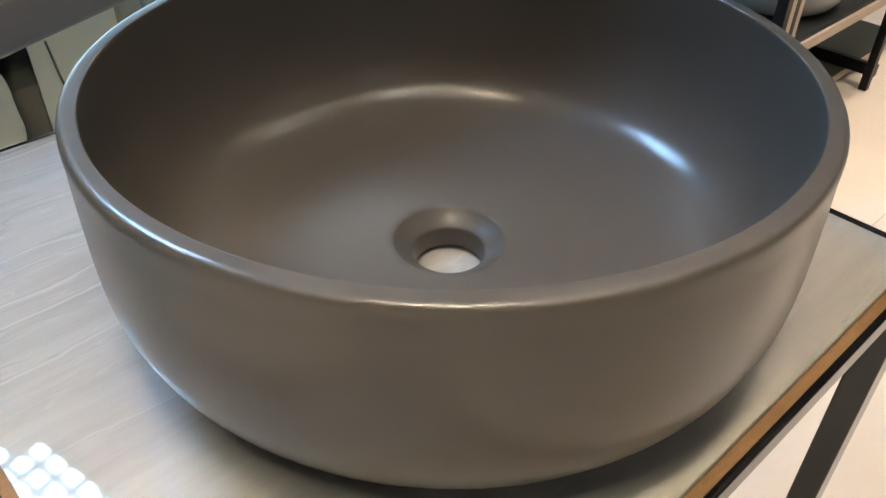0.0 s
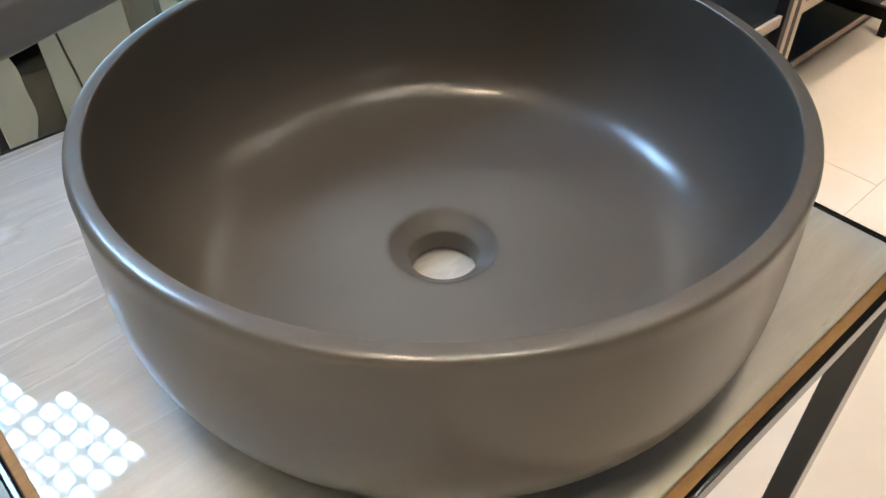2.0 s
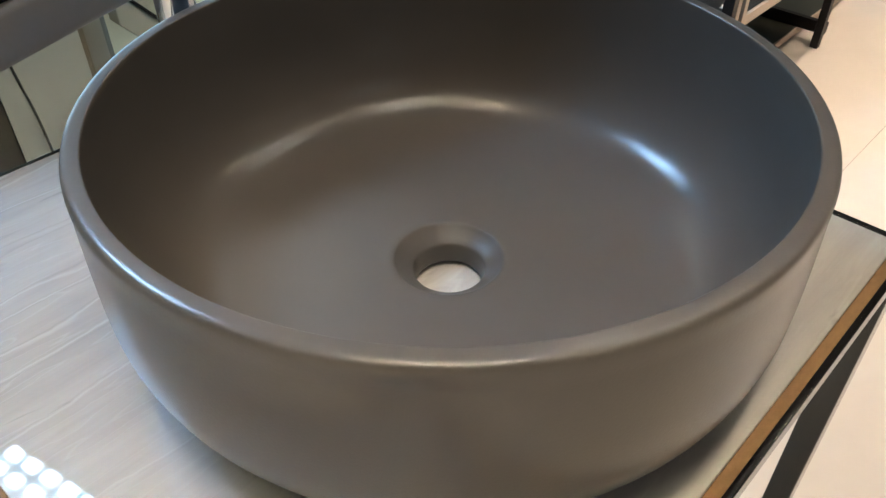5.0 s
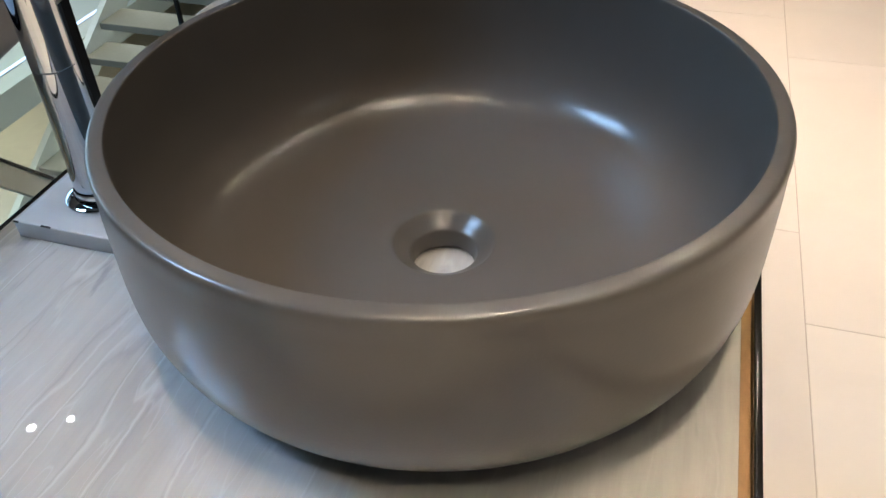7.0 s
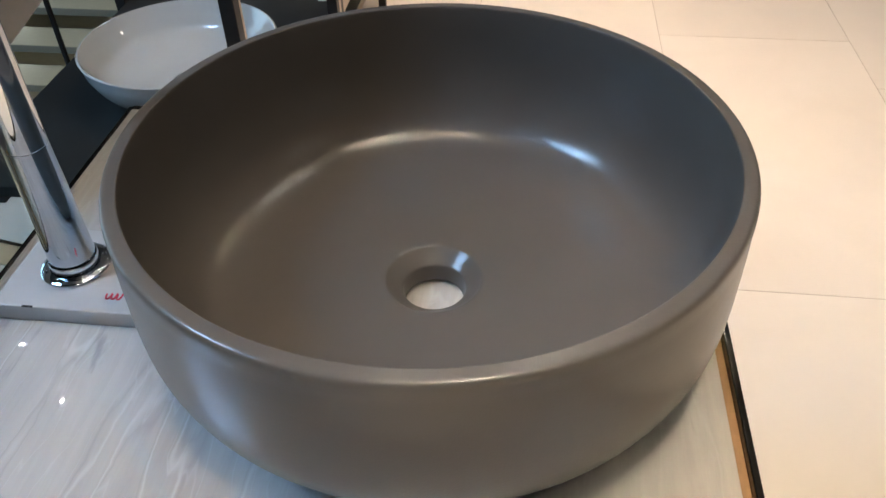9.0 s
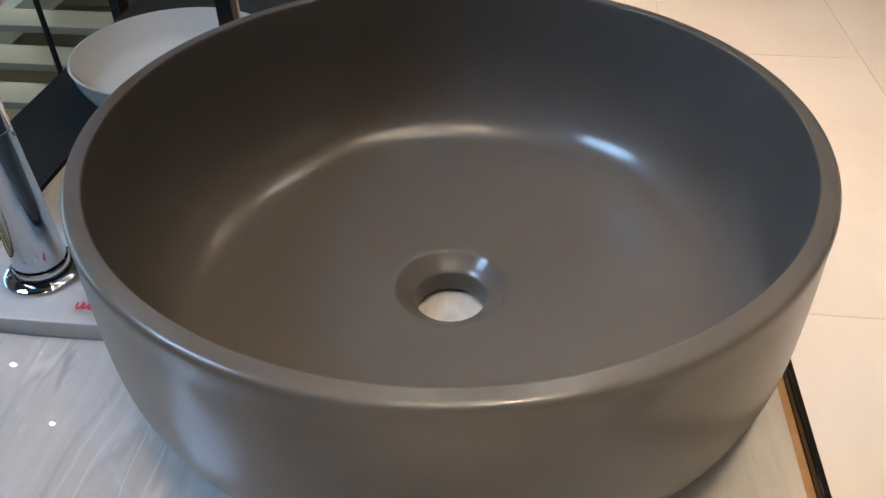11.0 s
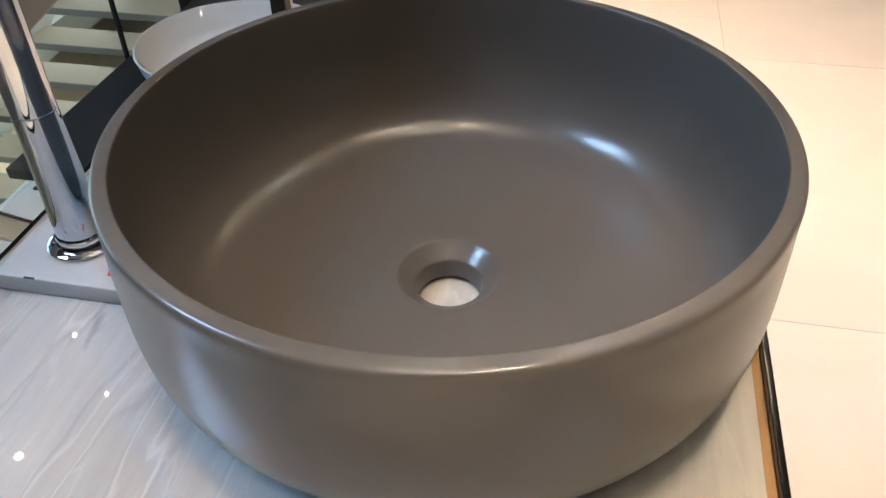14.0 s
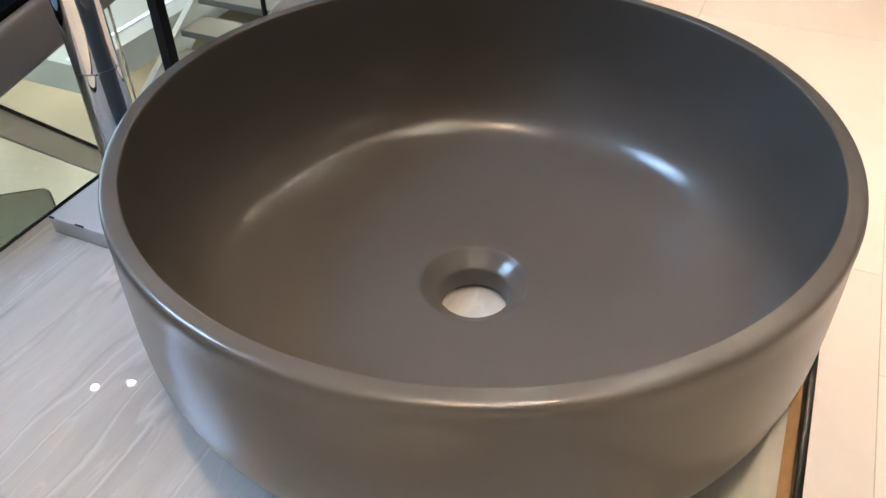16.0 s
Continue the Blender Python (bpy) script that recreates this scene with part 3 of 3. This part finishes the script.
part("lower_edging", box_bm(SX1 - 0.1268, SX1 - 0.121, SY0, SY1 + 0.45, FLOOR + 0.016, FLOOR + 0.038, 0.001), OAK_EDGE, stand, "pale oak edging")
part("back_panel", box_bm(SX0 + 0.002, SX0 + 0.012, SY0 + 0.6, SY1, FLOOR + 0.0385, BZ - 0.0225, 0.001), BLACK_BOARD, stand)
part("post", box_bm(SX1 - 0.063, SX1 - 0.039, 2.1725, 2.1965, FLOOR, 0.55, 0.0015), BLACK, stand)
part("post", box_bm(SX0 - 0.0225, SX0 - 0.0005, 2.1725, 2.1965, FLOOR, 0.55, 0.0015), BLACK, stand)
for y0, y1, m in ((1.355, 1.378, BLACK), (1.3782, 1.397, OAK_EDGE), (1.3972, 1.416, BLACK), (1.4162, 1.434, OAK_EDGE), (0.728, 0.752, BLACK), (0.7522, 0.760, OAK_EDGE)):
    part("post", box_bm(SX1 - 0.0195, SX1 + 0.0055, y0, y1, FLOOR, 0.55, 0.001), m, stand)
part("post", box_bm(SX0 - 0.027, SX0 - 0.001, 1.395, 1.440, FLOOR, 0.55, 0.0015), BLACK, stand)
part("rod", box_bm(SX0 - 0.010, SX0 - 0.001, 1.088, 1.097, FLOOR, 0.55, 0.001), BLACK, stand, "thin black steel rod")
part("foot_bar", box_bm(SX0 + 0.003, SX1 - 0.0395, 2.197, 2.217, FLOOR + 0.0385, FLOOR + 0.075, 0.0015), BLACK, stand)
for y in (1.10, 2.1845):
    part("top_bar", box_bm(SX0 + 0.003, SX1 - 0.064, y - 0.0120, y + 0.0120, 0.525, 0.55, 0.0015), BLACK, stand)


def bowl(name, label, x, y, z, r, h, base, wall=0.006, n=96, sq=1.0):
    prof = spline([(base, 0.0), (base + (r - base) * 0.40, h * 0.09), (base + (r - base) * 0.72, h * 0.32), (base + (r - base) * 0.92, h * 0.66), (r, h * 0.985)], 6)
    rim = [Vector((r - wall * 0.2, h)), Vector((r - wall * 0.8, h))]
    ins = spline([(r - wall, h * 0.975), (base + (r - base) * 0.82 - wall, h * 0.70), (base + (r - base) * 0.55 - wall, h * 0.40), (base * 0.8, h * 0.17), (base * 0.3, h * 0.12)], 6)
    b = thing(name, label, "washbasin", "", "", (x, y, z))
    part("shell", lathe_bm([(0.030, 0.0005)] + [(v.x, v.y) for v in prof + rim + ins] + [(0.030, h * 0.112), (0.030, 0.0005)], n), WHITE_GLAZE, b)
    part("drain", lathe_bm([(0, 0.004), (0.0295, 0.004), (0.0295, h * 0.10), (0.026, h * 0.116), (0.010, h * 0.122), (0, h * 0.122)], 32), CHROME, b, "chrome drain cap")
    return b


bowl("vessel_basin", "shallow white glazed vessel basin on the low black board", -0.661, 1.019, BZ + 0.0005, 0.2007, 0.10, 0.105)
bowl("deep_basin", "deep white glazed round basin on the low black board", -0.612, 1.715, BZ + 0.0005, 0.190, 0.16, 0.130)
tag = tagged(part("price_card", box_bm(-0.0195, 0.0195, -0.042, 0.042, 0, 0.0015, 0.0004), WHITE_BOARD), "small white card lying on the black board", "card")
tag.matrix_basis = pose(-0.465, 1.490, BZ + 0.0006, 0, 0, 4)
gate = thing("steel_post", "slim black steel post beside the stairwell edge", "post", "", "", (-1.26, 1.055, FLOOR))
part("shaft", box_bm(-0.015, 0.015, -0.015, 0.015, 0.006, 1.9, 0.002), BLACK, gate)
part("base_plate", box_bm(-0.04, 0.04, -0.04, 0.04, 0.0002, 0.006, 0.001), BLACK, gate)


# ---------------- staircase in the well ----------------
stairs = thing("staircase", "open staircase with grey oak treads and added glowing bars below", "staircase", "", "", (-4.38, 4.112, -2.627))
RUN, RISE, WID = 0.28, 0.17, 2.6
for k in range(-6, 14):
    y, z = k * RUN, k * RISE
    tr = part("tread", box_bm(0, WID, y, y + 0.30, z - 0.055, z, 0.004), TREAD, stairs)
    part("nosing", box_bm(0, WID, y - 0.006, y - 0.0002, z - 0.056, z - 0.002, 0.002), TREAD_EDGE, tr, "dark tread edge")
    # glowing bar in place of the reflected light on the stringer wall
    part("light_bar", box_bm(0.02, 0.50 + 0.06 * (k % 3), y + 0.10, y + 0.13, z - 0.085, z - 0.0555, 0.004), TREAD_GLOW, tr, "white glowing bar for the bright patch under the tread")
bm = box_bm(-0.06, -0.005, -6 * RUN, 14 * RUN, -0.25, 0.02)
for v in bm.verts:
    v.co.z += v.co.y * RISE / RUN
part("stringer", bm, STRINGER, stairs, "pale stringer")
bm = box_bm(WID - 0.2, WID - 0.1, -6 * RUN, 14 * RUN, -0.30, -0.06)
for v in bm.verts:
    v.co.z += v.co.y * RISE / RUN
part("beam", bm, BLACK, stairs, "black steel beam")


structure("landing", box_bm(WEST, -4.46, 3.42, NORTH, -2.60, -2.36, 0.004), STRINGER, "pale landing beside the staircase", "landing")
strip = thing("light_strip", "thin blue white light strip along the landing", "light strip", "", "", (-4.66, 5.2, -2.359))
part("channel", box_bm(-0.018, 0.018, -1.75, 1.75, 0.0, 0.008, 0.001), STRINGER, strip)
part("diffuser", box_bm(-0.013, 0.013, -1.74, 1.74, 0.0081, 0.014, 0.002), LED_BLUE, strip)
# unseen lamps added over the well to brighten stairs and lower floor
for x, y, w in ((-3.4, 2.8, 10), (-3.3, 4.6, 9), (-5.4, 4.2, 12), (-5.6, 1.8, 16), (-6.6, 0.2, 20), (-4.2, 0.6, 20)):
    downlight(x, y, w * 1.3, (1.0, 0.97, 0.84), spread=80)
# unseen lamps added under the landing to lift the dark floor there
for x in (-5.2, -6.6, -8.0):
    downlight(x, 4.7, 8.0, (1.0, 0.95, 0.80), spread=150, z=-2.60)

# ---------------- floor tiles ----------------
TW, TL, GAP = 0.60, 1.20, 0.0024
tile_mesh = None
for i in range(-2, 12):
    x = -0.13 + 0.6 * i
    off = 1.472 - 0.3 * (i + 1)
    for j in range(-8, 7):
        y = off + 1.2 * j
        if y + TL < SOUTH or y > NORTH or x > EAST:
            continue
        if tile_mesh is None:
            first = part("tile", box_bm(GAP / 2, TW - GAP / 2, GAP / 2, TL - GAP / 2, -0.010, 0.0, 0.0005, 1), FLOOR_TILE, floor, "", False)
            tile_mesh = first.data
            first.location = (x, y, FLOOR)
        else:
            o = new("tile", tile_mesh)
            o.parent, o.location = floor, (x, y, FLOOR)
